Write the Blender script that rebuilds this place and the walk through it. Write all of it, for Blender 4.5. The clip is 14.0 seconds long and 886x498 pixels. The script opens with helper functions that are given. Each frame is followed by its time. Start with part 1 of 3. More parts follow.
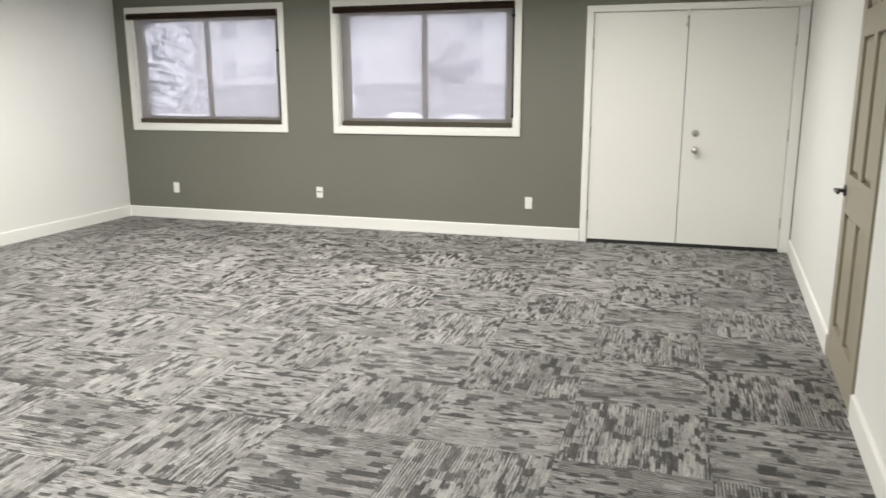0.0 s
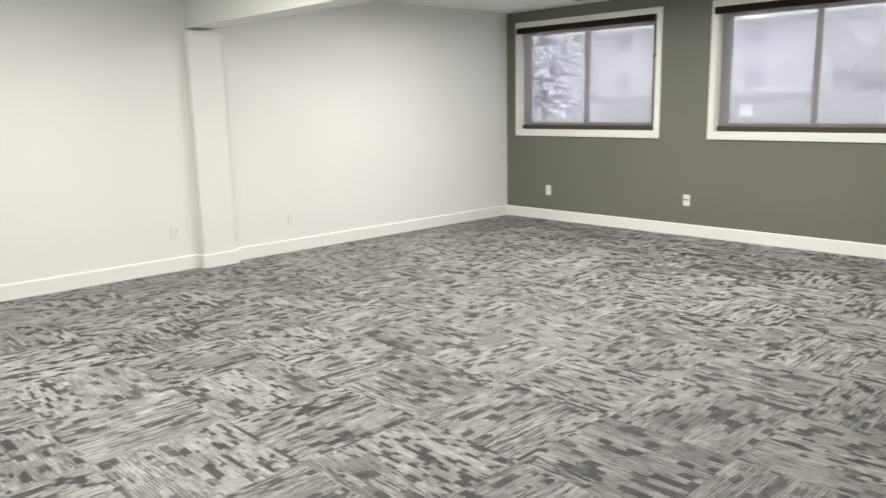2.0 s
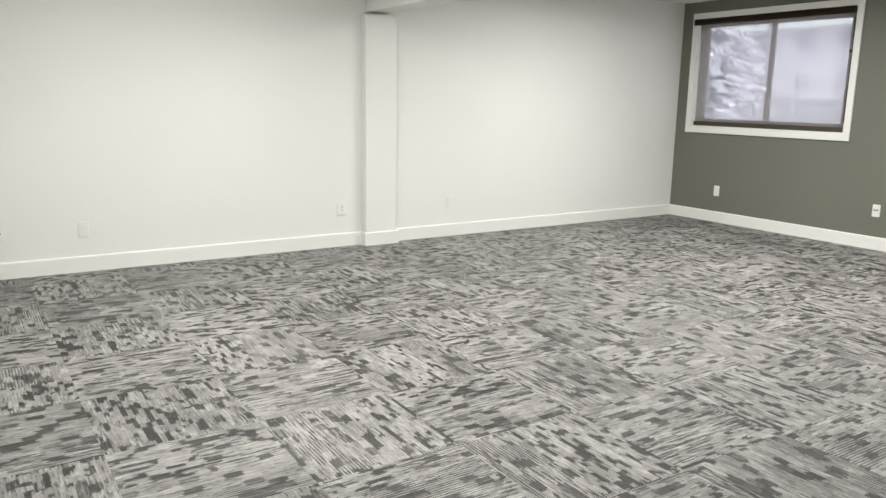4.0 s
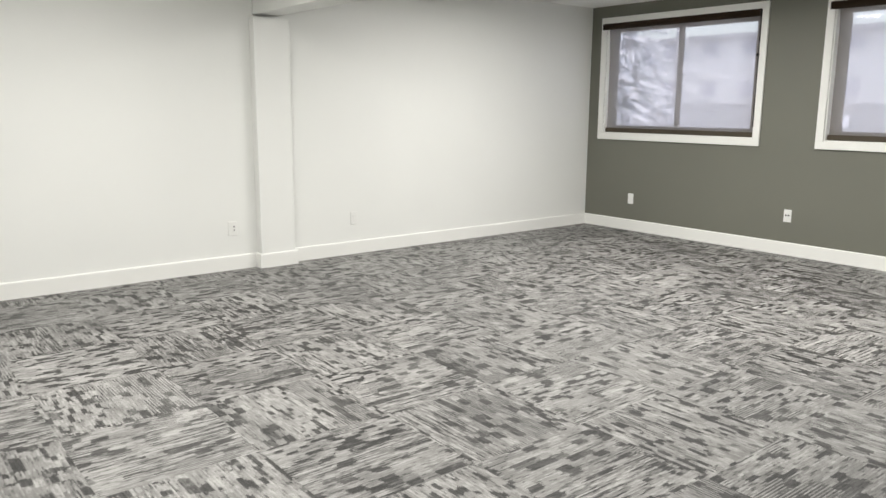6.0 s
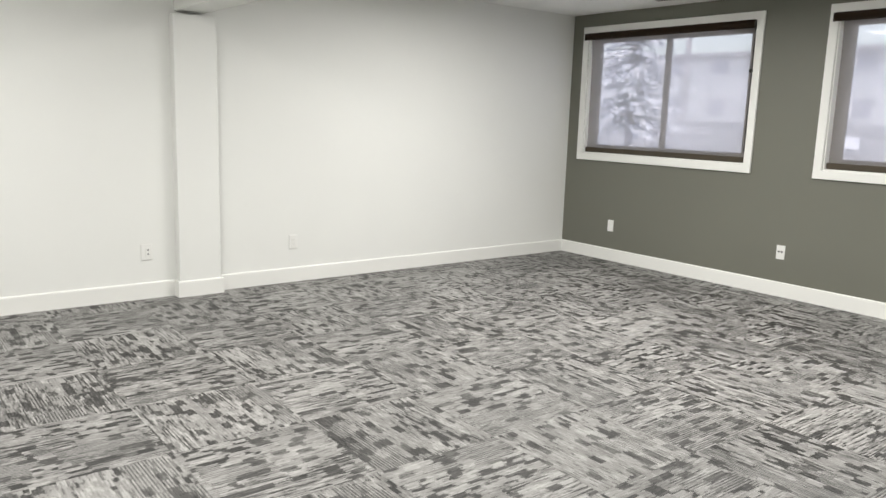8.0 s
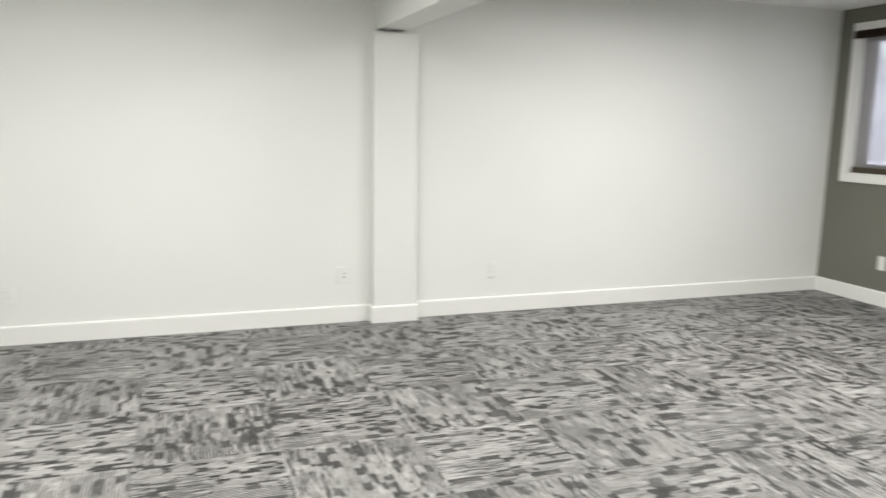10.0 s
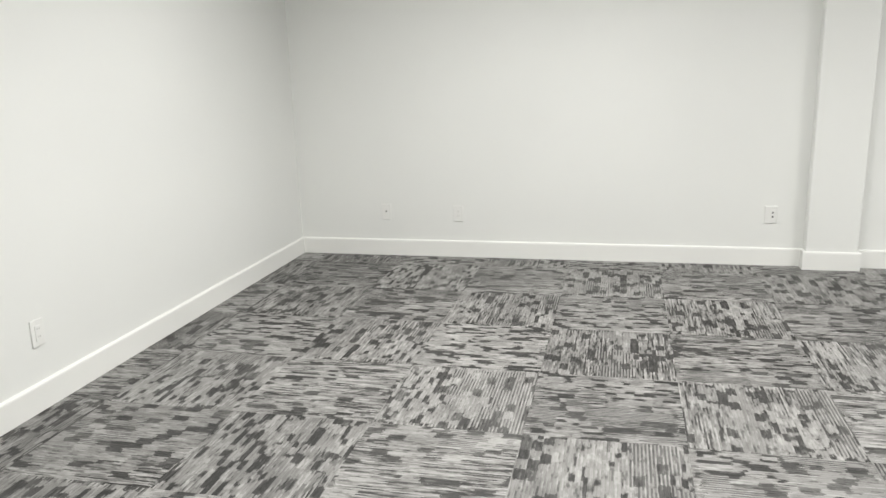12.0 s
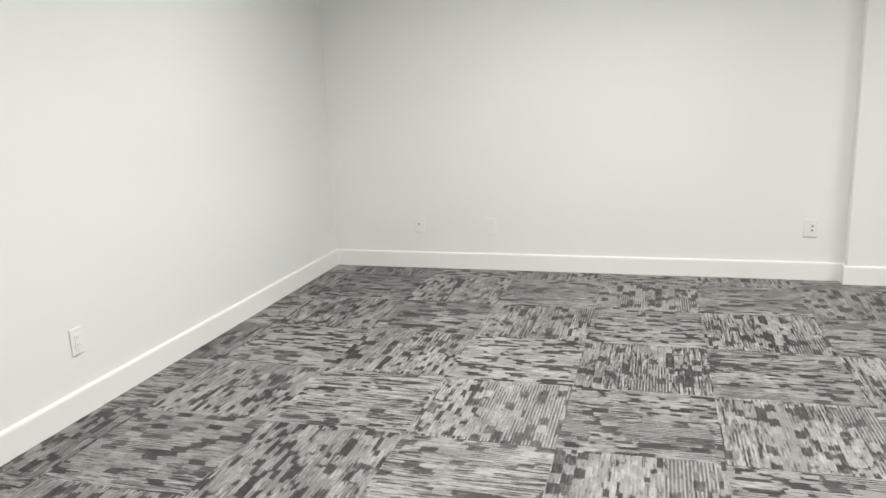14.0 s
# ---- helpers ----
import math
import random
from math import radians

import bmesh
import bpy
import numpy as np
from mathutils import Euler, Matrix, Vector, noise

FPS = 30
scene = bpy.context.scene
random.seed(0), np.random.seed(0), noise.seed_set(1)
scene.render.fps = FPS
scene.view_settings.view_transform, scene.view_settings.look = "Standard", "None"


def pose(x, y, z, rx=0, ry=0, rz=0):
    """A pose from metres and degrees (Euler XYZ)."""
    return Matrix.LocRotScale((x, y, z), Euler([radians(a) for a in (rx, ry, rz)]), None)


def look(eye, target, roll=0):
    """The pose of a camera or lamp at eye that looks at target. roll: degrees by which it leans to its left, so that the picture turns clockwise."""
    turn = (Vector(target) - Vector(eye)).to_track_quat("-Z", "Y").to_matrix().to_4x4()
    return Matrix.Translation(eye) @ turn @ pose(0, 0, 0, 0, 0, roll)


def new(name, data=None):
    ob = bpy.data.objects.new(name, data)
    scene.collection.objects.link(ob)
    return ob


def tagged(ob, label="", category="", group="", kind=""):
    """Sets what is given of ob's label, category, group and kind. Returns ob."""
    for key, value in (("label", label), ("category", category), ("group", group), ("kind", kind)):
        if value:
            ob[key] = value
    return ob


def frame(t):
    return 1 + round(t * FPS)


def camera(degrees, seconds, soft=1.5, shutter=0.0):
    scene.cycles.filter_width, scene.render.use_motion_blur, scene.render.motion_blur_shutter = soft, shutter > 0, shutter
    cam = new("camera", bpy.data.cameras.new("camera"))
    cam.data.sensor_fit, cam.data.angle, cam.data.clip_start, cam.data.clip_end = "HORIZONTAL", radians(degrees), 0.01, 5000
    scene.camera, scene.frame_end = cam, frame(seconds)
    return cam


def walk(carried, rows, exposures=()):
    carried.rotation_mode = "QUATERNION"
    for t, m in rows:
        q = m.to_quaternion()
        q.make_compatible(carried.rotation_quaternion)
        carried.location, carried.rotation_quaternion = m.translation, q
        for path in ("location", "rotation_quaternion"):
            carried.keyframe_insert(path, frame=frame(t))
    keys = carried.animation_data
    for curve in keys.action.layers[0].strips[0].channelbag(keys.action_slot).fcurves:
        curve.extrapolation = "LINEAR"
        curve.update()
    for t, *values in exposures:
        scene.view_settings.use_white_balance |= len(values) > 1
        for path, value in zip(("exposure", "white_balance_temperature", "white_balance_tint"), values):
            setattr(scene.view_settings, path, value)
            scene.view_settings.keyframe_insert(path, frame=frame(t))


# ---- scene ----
cam = camera(60.6, 14.0, soft=1.5, shutter=0.35)
PATH = [
    (0, (6.049, -7.253, 1.465), (5.47, -5.386, 1.045), -0.1),
    (0.5, (6.07, -7.173, 1.431), (5.298, -5.362, 1.079), -0.0),
    (1, (6.31, -7.009, 1.44), (5.252, -5.352, 1.074), 0.7),
    (1.5, (6.336, -7.04, 1.396), (5.069, -5.545, 1.0), 0.6),
    (2, (6.244, -7.162, 1.383), (4.83, -5.798, 1.007), -1.1),
    (2.5, (6.168, -7.232, 1.348), (4.621, -6.016, 0.992), -0.5),
    (2.7, (6.159, -7.256, 1.353), (4.573, -6.092, 0.998), -0.2),
    (4.8, (6.115, -7.077, 1.336), (4.465, -6.018, 0.939), 1.1),
    (5, (6.097, -7.018, 1.349), (4.483, -5.905, 0.956), 0.7),
    (5.5, (5.955, -6.947, 1.346), (4.412, -5.731, 0.972), 0.5),
    (6, (5.87, -6.82, 1.339), (4.334, -5.593, 0.969), 0.4),
    (6.5, (5.801, -6.583, 1.369), (4.198, -5.44, 1.018), 1.0),
    (7, (5.775, -6.394, 1.37), (4.196, -5.214, 1.028), 1.9),
    (7.2, (5.724, -6.301, 1.359), (4.18, -5.078, 1.013), 1.9),
    (9.3, (5.377, -5.549, 1.406), (3.714, -4.483, 1.094), 1.4),
    (9.5, (5.331, -5.492, 1.399), (3.63, -4.487, 1.091), 1.3),
    (10, (5.233, -5.414, 1.422), (3.371, -4.762, 1.095), 1.0),
    (10.5, (5.294, -5.36, 1.408), (3.332, -5.253, 1.036), 1.1),
    (11, (5.311, -5.302, 1.389), (3.375, -5.595, 0.977), 0.9),
    (11.5, (5.299, -5.297, 1.383), (3.392, -5.713, 0.948), -0.9),
    (12, (5.264, -5.294, 1.371), (3.376, -5.751, 0.898), -1.8),
    (12.5, (5.235, -5.308, 1.35), (3.354, -5.784, 0.865), -1.9),
    (13, (5.242, -5.312, 1.352), (3.362, -5.795, 0.871), -1.8),
    (13.5, (5.261, -5.313, 1.361), (3.383, -5.817, 0.894), -1.7),
    (14, (5.264, -5.298, 1.36), (3.388, -5.838, 0.926), -2.1),
]
walk(cam, [(t, look(eye, target, roll)) for t, eye, target, roll in PATH],
     exposures=[(0, 1.23, 6700, 10), (0.5, 1.21, 6690, 10), (1, 1.12, 6680, 10), (2, 1.11, 6650, 9.5), (6.5, 1.07, 6550, 9.5), (9.5, 1.06, 6500, 9.5), (10.5, 1.12, 6450, 9.5), (11.5, 1.03, 6430, 9.5), (14, 1.0, 6430, 9.5)])

# ---- world and sun: overcast winter day ----
world = bpy.data.worlds.new("winter_sky")
scene.world = world
world.use_nodes = True
wn = world.node_tree
sky = wn.nodes.new("ShaderNodeTexSky")
sky.sky_type = "NISHITA"
sky.sun_disc = False
sky.sun_elevation = radians(66)
sky.sun_rotation = radians(131)
sky.air_density, sky.dust_density, sky.ozone_density = 1.0, 2.6, 1.0
wn.nodes["Background"].inputs["Strength"].default_value = 0.15
cloud = wn.nodes.new("ShaderNodeHueSaturation")      # a grey-white cloud cover takes most of the blue out
cloud.inputs["Saturation"].default_value = 0.5
cloud.inputs["Value"].default_value = 1.15
wn.links.new(sky.outputs[0], cloud.inputs["Color"])
wn.links.new(cloud.outputs[0], wn.nodes["Background"].inputs[0])

sun_data = bpy.data.lights.new("sun", "SUN")
sun_data.energy, sun_data.angle, sun_data.color = 0.8, radians(25), (1.0, 0.97, 0.93)
sun = new("sun", sun_data)
sun.matrix_world = look((8, -7, 24), (0, 0, 0))

CEIL = 2.43          # ceiling height
SOUTH = -7.67        # south wall face
EAST = 7.045         # east wall face at the north corner
SKEW = -2.86         # the east wall runs slightly out of square
LAMP_WATTS = 12.6
# only the lamp at (1.77, -1.76) is known; the rest are unseen, added for light
LAMP_PLACES = [(x, y) for y in (-6.2, -5.2) for x in (1.87, 3.95)] + [(1.77, -2.62), (3.95, -2.62), (1.77, -1.76), (3.5, -1.76), (5.4, -1.76)]

for lx, ly in LAMP_PLACES:
    ld = bpy.data.lights.new("downlight", "AREA")
    ld.shape, ld.size, ld.energy, ld.color = "DISK", 0.28, LAMP_WATTS, (1.0, 0.985, 0.955)
    ld.spread = radians(175)
    new("downlight", ld).matrix_world = pose(lx, ly, CEIL - 0.021)


# ---- materials ----
def material(name, colour=(0.8, 0.8, 0.8), rough=0.5, metal=0.0, spec=0.5):
    m = bpy.data.materials.new(name)
    m.use_nodes = True
    b = m.node_tree.nodes["Principled BSDF"]
    b.inputs["Base Color"].default_value = (*colour, 1)
    b.inputs["Roughness"].default_value = rough
    b.inputs["Metallic"].default_value = metal
    b.inputs["Specular IOR Level"].default_value = spec
    return m


def node(nt, kind, **values):
    n = nt.nodes.new(kind)
    for key, value in values.items():
        n.inputs[key].default_value = value
    return n


def feed(nt, socket, value):
    if isinstance(value, (int, float)):
        socket.default_value = value
    else:
        nt.links.new(value, socket)


def calc(nt, op, a, b=None, c=None):
    n = nt.nodes.new("ShaderNodeMath")
    n.operation = op
    for socket, value in zip(n.inputs, (a, b, c)):
        if value is not None:
            feed(nt, socket, value)
    return n.outputs[0]


def vec(nt, x, y, z=0.0):
    n = nt.nodes.new("ShaderNodeCombineXYZ")
    for socket, value in zip(n.inputs, (x, y, z)):
        feed(nt, socket, value)
    return n.outputs[0]


def ramp(nt, value, stops):
    n = nt.nodes.new("ShaderNodeValToRGB")
    e = n.color_ramp.elements
    while len(e) < len(stops):
        e.new(0.5)
    for el, (at, col) in zip(e, stops):
        el.position, el.color = at, (*col, 1)
    nt.links.new(value, n.inputs[0])
    return n.outputs[0]


def noise_tex(nt, coords, scale, detail=3.0, rough=0.55):
    n = node(nt, "ShaderNodeTexNoise", Scale=scale, Detail=detail, Roughness=rough)
    nt.links.new(coords, n.inputs["Vector"])
    return n.outputs["Fac"]


def white(nt, coords):
    n = nt.nodes.new("ShaderNodeTexWhiteNoise")
    n.noise_dimensions = "3D"
    nt.links.new(coords, n.inputs["Vector"])
    return n.outputs["Value"]


def bump(m, height, strength, distance):
    nt = m.node_tree
    b = node(nt, "ShaderNodeBump", Strength=strength, Distance=distance)
    nt.links.new(height, b.inputs["Height"])
    nt.links.new(b.outputs[0], nt.nodes["Principled BSDF"].inputs["Normal"])


def painted(name, colour, rough, grain=260.0, relief=0.12, spread=0.05, blotch=0.9):
    """Paint with a roller's fine grain and faint broad unevenness."""
    m = material(name, colour, rough)
    nt = m.node_tree
    at = nt.nodes.new("ShaderNodeTexCoord").outputs["Object"]
    broad, fine = noise_tex(nt, at, blotch, 4), noise_tex(nt, at, grain, 2)
    f = calc(nt, "ADD", calc(nt, "MULTIPLY", broad, 0.75), calc(nt, "MULTIPLY", fine, 0.25))
    lo, hi = [tuple(c * k for c in colour) for k in (1 - spread, min(1 + spread, 1 / max(colour)))]
    nt.links.new(ramp(nt, f, [(0.3, lo), (0.7, hi)]), nt.nodes["Principled BSDF"].inputs["Base Color"])
    r = calc(nt, "MULTIPLY_ADD", broad, 0.16, rough - 0.08)
    nt.links.new(r, nt.nodes["Principled BSDF"].inputs["Roughness"])
    bump(m, fine, relief, 0.002)
    return m


WHITE_WALL = painted("white_wall_paint", (0.785, 0.79, 0.765), 0.55, spread=0.02)
GREY_WALL = painted("grey_wall_paint", (0.158, 0.159, 0.130), 0.55, spread=0.05)
CEILING_PAINT = painted("ceiling_paint", (0.85, 0.85, 0.83), 0.8, grain=45, relief=0.9, spread=0.04)
TRIM = painted("white_trim_paint", (0.82, 0.82, 0.79), 0.44, grain=90, relief=0.03, spread=0.015)
DOOR_WHITE = painted("white_door_paint", (0.80, 0.80, 0.76), 0.38, grain=70, relief=0.05, spread=0.02)
DOOR_TAN = painted("tan_door_paint", (0.34, 0.31, 0.235), 0.4, grain=110, relief=0.08, spread=0.08, blotch=4)
BROWN = painted("brown_shade_fabric", (0.022, 0.013, 0.007), 0.75, grain=900, relief=0.2, spread=0.25, blotch=6)
BROWN_RAIL = painted("brown_bottom_rail", (0.052, 0.040, 0.024), 0.65, grain=900, relief=0.2, spread=0.2, blotch=6)
BROWN.node_tree.nodes["Principled BSDF"].inputs["Specular IOR Level"].default_value = 0.15
VINYL = painted("window_vinyl", (0.34, 0.33, 0.31), 0.4, grain=60, relief=0.03)
PLATE = material("plate_plastic", (0.79, 0.79, 0.765), 0.35)
VENT_GREY = painted("grey_vent_metal", (0.16, 0.16, 0.155), 0.5, grain=60)
PALE_SLOT = material("pale_slot", (0.45, 0.45, 0.43), 0.6)
SLOT = material("dark_slot", (0.02, 0.02, 0.02), 0.6)
BLACK = material("black_rubber", (0.012, 0.012, 0.011), 0.6)
STEEL = painted("satin_steel", (0.55, 0.53, 0.50), 0.3, grain=400, relief=0.05)
STEEL.node_tree.nodes["Principled BSDF"].inputs["Metallic"].default_value = 1.0
DARK_STEEL = material("dark_bronze", (0.06, 0.055, 0.05), 0.35, 0.9)
SLAB = painted("concrete_slab", (0.25, 0.25, 0.24), 0.9, grain=40)
SIGN_GREEN = painted("sign_green", (0.085, 0.19, 0.08), 0.4, grain=80, relief=0.02)
SIGN_DARK = material("sign_dark_green", (0.015, 0.045, 0.018), 0.45)
SIGN_LETTER = material("sign_letter", (0.22, 0.37, 0.20), 0.5)
SIDING = painted("white_siding", (0.74, 0.74, 0.75), 0.7, grain=20, spread=0.04)
# outdoor haze is put into the colours: paler panes, fence, bark and needles
FAR_PANE = material("far_window_pane", (0.49, 0.49, 0.54), 0.25)
FENCE = painted("weathered_fence_wood", (0.44, 0.44, 0.46), 0.9, grain=30, relief=0.2, spread=0.12)
SNOW = painted("snow", (0.80, 0.80, 0.83), 0.8, grain=6, relief=0.3, spread=0.03)
BARK = painted("hazed_bark", (0.42, 0.41, 0.43), 0.9, grain=40, relief=0.4, spread=0.3)
FROST = painted("snow_on_boughs", (0.74, 0.74, 0.76), 0.85, grain=9, relief=0.2, spread=0.05)
NEEDLES = painted("hazed_needles", (0.70, 0.71, 0.745), 0.9, grain=14, spread=0.12)

LAMP_LENS = material("lamp_lens", (0.9, 0.9, 0.9), 0.4)
_b = LAMP_LENS.node_tree.nodes["Principled BSDF"]
_b.inputs["Emission Color"].default_value = (1.0, 0.97, 0.91, 1)
_b.inputs["Emission Strength"].default_value = 4.0

GLASS = bpy.data.materials.new("window_glass")
GLASS.use_nodes = True
_n = GLASS.node_tree
_b = _n.nodes["Principled BSDF"]
_b.inputs["Transmission Weight"].default_value = 1.0
_b.inputs["Roughness"].default_value = 0.0
_b.inputs["IOR"].default_value = 1.45
_b.inputs["Base Color"].default_value = (0.97, 0.98, 0.98, 1)

# open-weave sun-screen cloth: part see-through, part scattering
MESH_CLOTH = bpy.data.materials.new("screen_cloth")
MESH_CLOTH.use_nodes = True
_n = MESH_CLOTH.node_tree
_out = _n.nodes["Material Output"]
_at = _n.nodes.new("ShaderNodeTexCoord").outputs["Object"]
_weave = noise_tex(_n, _at, 700, 1)
_clear = _n.nodes.new("ShaderNodeBsdfTransparent")
_clear.inputs[0].default_value = (0.975, 0.955, 1.0, 1)
_dif = _n.nodes.new("ShaderNodeBsdfDiffuse")
_n.links.new(ramp(_n, _weave, [(0.35, (0.165, 0.152, 0.125)), (0.65, (0.22, 0.205, 0.17))]), _dif.inputs[0])
_tra = _n.nodes.new("ShaderNodeBsdfTranslucent")
_tra.inputs[0].default_value = (0.74, 0.70, 0.70, 1)
_mix1 = node(_n, "ShaderNodeMixShader", Fac=0.6)
_n.links.new(_dif.outputs[0], _mix1.inputs[1])
_n.links.new(_tra.outputs[0], _mix1.inputs[2])
_mix2 = _n.nodes.new("ShaderNodeMixShader")
_n.links.new(calc(_n, "MULTIPLY_ADD", _weave, 0.1, 0.46), _mix2.inputs[0])
_n.links.new(_clear.outputs[0], _mix2.inputs[1])
_n.links.new(_mix1.outputs[0], _mix2.inputs[2])
_n.links.new(_mix2.outputs[0], _out.inputs["Surface"])


def carpet_material():
    """Carpet tile in warm greys, different on every tile: bands of pinstripe, long lines, plain pile with dark squares, and dashes."""
    m = material("carpet_tile_pile", (0.2, 0.2, 0.19), 0.6, 0, 0.3)
    nt = m.node_tree
    bsdf = nt.nodes["Principled BSDF"]
    at = nt.nodes.new("ShaderNodeTexCoord").outputs["Object"]
    rnd = nt.nodes.new("ShaderNodeObjectInfo").outputs["Random"]
    sep = nt.nodes.new("ShaderNodeSeparateXYZ")
    nt.links.new(at, sep.inputs[0])
    x, y = sep.outputs[0], sep.outputs[1]
    seed = calc(nt, "MULTIPLY", rnd, 431.0)

    def mul(a, b):
        return calc(nt, "MULTIPLY", a, b)

    def add(a, b):
        return calc(nt, "ADD", a, b)

    def signed(value, gain):
        return mul(calc(nt, "SUBTRACT", value, 0.5), gain)

    def cell(value, per_metre):
        return calc(nt, "FLOOR", mul(value, per_metre))

    def over(value, edge, gain):
        """0 below the edge, 1 above it, with a soft step."""
        n = nt.nodes.new("ShaderNodeClamp")
        nt.links.new(mul(calc(nt, "SUBTRACT", value, edge), gain), n.inputs[0])
        return n.outputs[0]

    def under(value, edge, gain):
        return over(mul(value, -1.0), -edge, gain)

    def blend(fac, a, b):
        return add(mul(a, calc(nt, "SUBTRACT", 1.0, fac)), mul(b, fac))

    def between(value, lo, hi):
        return mul(calc(nt, "GREATER_THAN", value, lo), calc(nt, "LESS_THAN", value, hi))

    # tuft rows across, with a little wander; each row slips along by its own amount, so that blocks end raggedly
    v = add(y, signed(noise_tex(nt, vec(nt, mul(x, 0.4), y), 85, 3), 0.008))
    row = cell(v, 150.0)
    row_rnd = white(nt, vec(nt, row, seed))
    pair_rnd = white(nt, vec(nt, cell(v, 75.0), seed, 8.0))
    u = add(add(x, signed(noise_tex(nt, at, 120, 3), 0.040)), signed(pair_rnd, 0.016))

    # bands across the tile, their edges stepped along its length
    step = white(nt, vec(nt, cell(u, 11.0), seed, 2.0))
    place = add(add(mul(v, 5.6), mul(rnd, 57.0)), signed(step, 0.55))
    kind = white(nt, vec(nt, calc(nt, "FLOOR", place), seed, 4.0))
    patch = white(nt, vec(nt, calc(nt, "FLOOR", place), cell(u, 3.6), add(seed, 6.0)))
    kind = calc(nt, "FRACT", add(kind, mul(calc(nt, "GREATER_THAN", patch, 0.7), 0.37)))

    # squares on a loose grid
    b_row = cell(add(v, mul(rnd, 3.0)), 25.0)
    b_col = calc(nt, "FLOOR", add(mul(u, 14.5), mul(white(nt, vec(nt, b_row, seed, 9.0)), 7.0)))
    square = white(nt, vec(nt, b_col, b_row, add(seed, 5.0)))

    # pinstripe with solid squares let in
    pin = mul(calc(nt, "GREATER_THAN", calc(nt, "FRACT", mul(y, 75.0)), 0.52), 0.25)
    pin = add(pin, 0.33)
    pin = blend(calc(nt, "LESS_THAN", square, 0.22), pin, 0.25)
    pin = blend(calc(nt, "GREATER_THAN", square, 0.91), pin, 0.60)

    # long pale and dark lines
    run = noise_tex(nt, vec(nt, add(mul(u, 5.6), mul(row_rnd, 90.0)), mul(row, 1.1), seed), 1.0, 2, 0.6)
    lines = add(0.46, mul(over(run, 0.52, 24.0), 0.18))
    lines = calc(nt, "SUBTRACT", lines, mul(under(run, 0.44, 24.0), 0.30))
    lines = blend(calc(nt, "GREATER_THAN", square, 0.88), lines, 0.20)
    lines = blend(calc(nt, "LESS_THAN", square, 0.09), lines, 0.60)

    # plain pile with scattered dark squares
    plain = add(0.53, signed(noise_tex(nt, vec(nt, mul(x, 9.0), mul(y, 26.0), seed), 1.0, 2), 0.22))
    plain = blend(calc(nt, "LESS_THAN", square, 0.17), plain, 0.17)
    plain = blend(between(square, 0.17, 0.27), plain, 0.30)
    plain = blend(between(square, 0.27, 0.36), plain, 0.63)

    # dashes two rows high
    d_row = cell(v, 46.0)
    d_along = add(mul(u, 8.5), mul(white(nt, vec(nt, d_row, seed, 3.0)), 70.0))
    dash = noise_tex(nt, vec(nt, d_along, mul(d_row, 3.1), seed), 1.0, 1)
    dashes = calc(nt, "SUBTRACT", 0.545, mul(over(dash, 0.535, 30.0), 0.42))
    dashes = add(dashes, mul(under(dash, 0.41, 26.0), 0.13))
    dashes = blend(calc(nt, "LESS_THAN", square, 0.10), dashes, 0.62)

    val = blend(between(kind, 0.24, 0.52), pin, lines)
    val = blend(between(kind, 0.52, 0.73), val, plain)
    val = blend(calc(nt, "GREATER_THAN", kind, 0.73), val, dashes)

    # broken pale streaks and dark flecks that run over everything
    streak = noise_tex(nt, vec(nt, add(mul(u, 13.0), mul(row_rnd, 40.0)), mul(row, 1.7), add(seed, 70.0)), 1.0, 2, 0.6)
    val = add(val, mul(over(streak, 0.565, 16.0), 0.14))
    val = calc(nt, "SUBTRACT", val, mul(under(streak, 0.42, 16.0), 0.21))
    tone = noise_tex(nt, vec(nt, mul(x, 3.0), mul(y, 6.5), add(seed, 20.0)), 1.0, 2)
    fibre = add(mul(noise_tex(nt, at, 800, 1), 0.45), mul(noise_tex(nt, at, 330, 1), 0.55))
    groove = calc(nt, "LESS_THAN", calc(nt, "FRACT", mul(v, 75.0)), 0.16)
    val = add(val, signed(run, 0.32))
    val = add(val, signed(tone, 0.40))
    val = add(val, mul(groove, -0.08))
    val = add(val, signed(fibre, 0.46))
    val = add(val, signed(rnd, 0.10))
    val = calc(nt, "SUBTRACT", val, 0.018)
    col = ramp(nt, val, [(0.04, (0.026, 0.0255, 0.0245)), (0.25, (0.067, 0.0655, 0.063)), (0.46, (0.182, 0.178, 0.171)),
                         (0.70, (0.330, 0.324, 0.312)), (0.95, (0.45, 0.441, 0.425))])
    nt.links.new(col, bsdf.inputs["Base Color"])
    bump(m, add(mul(fibre, 0.6), mul(streak, 0.4)), 0.5, 0.003)
    return m


CARPET = carpet_material()


# ---- mesh helpers ----
def box(bm, lo, hi, bevel=0.0, segments=2):
    """A box from corner lo to corner hi, its edges rounded by bevel."""
    made = bmesh.ops.create_cube(bm, size=1.0)
    size = [h - l for l, h in zip(lo, hi)]
    mid = [(h + l) / 2 for l, h in zip(lo, hi)]
    for v in made["verts"]:
        v.co = Vector((v.co.x * size[0] + mid[0], v.co.y * size[1] + mid[1], v.co.z * size[2] + mid[2]))
    if bevel:
        edges = list({e for v in made["verts"] for e in v.link_edges})
        bmesh.ops.bevel(bm, geom=edges, offset=bevel, segments=segments, affect="EDGES", profile=0.5)
    return bm


def cyl(bm, m, r1, r2, depth, segments=24):
    """A capped cone along local z of the pose m, starting at z 0."""
    bmesh.ops.create_cone(bm, cap_ends=True, segments=segments, radius1=r1, radius2=r2, depth=depth, matrix=m @ Matrix.Translation((0, 0, depth / 2)))
    return bm


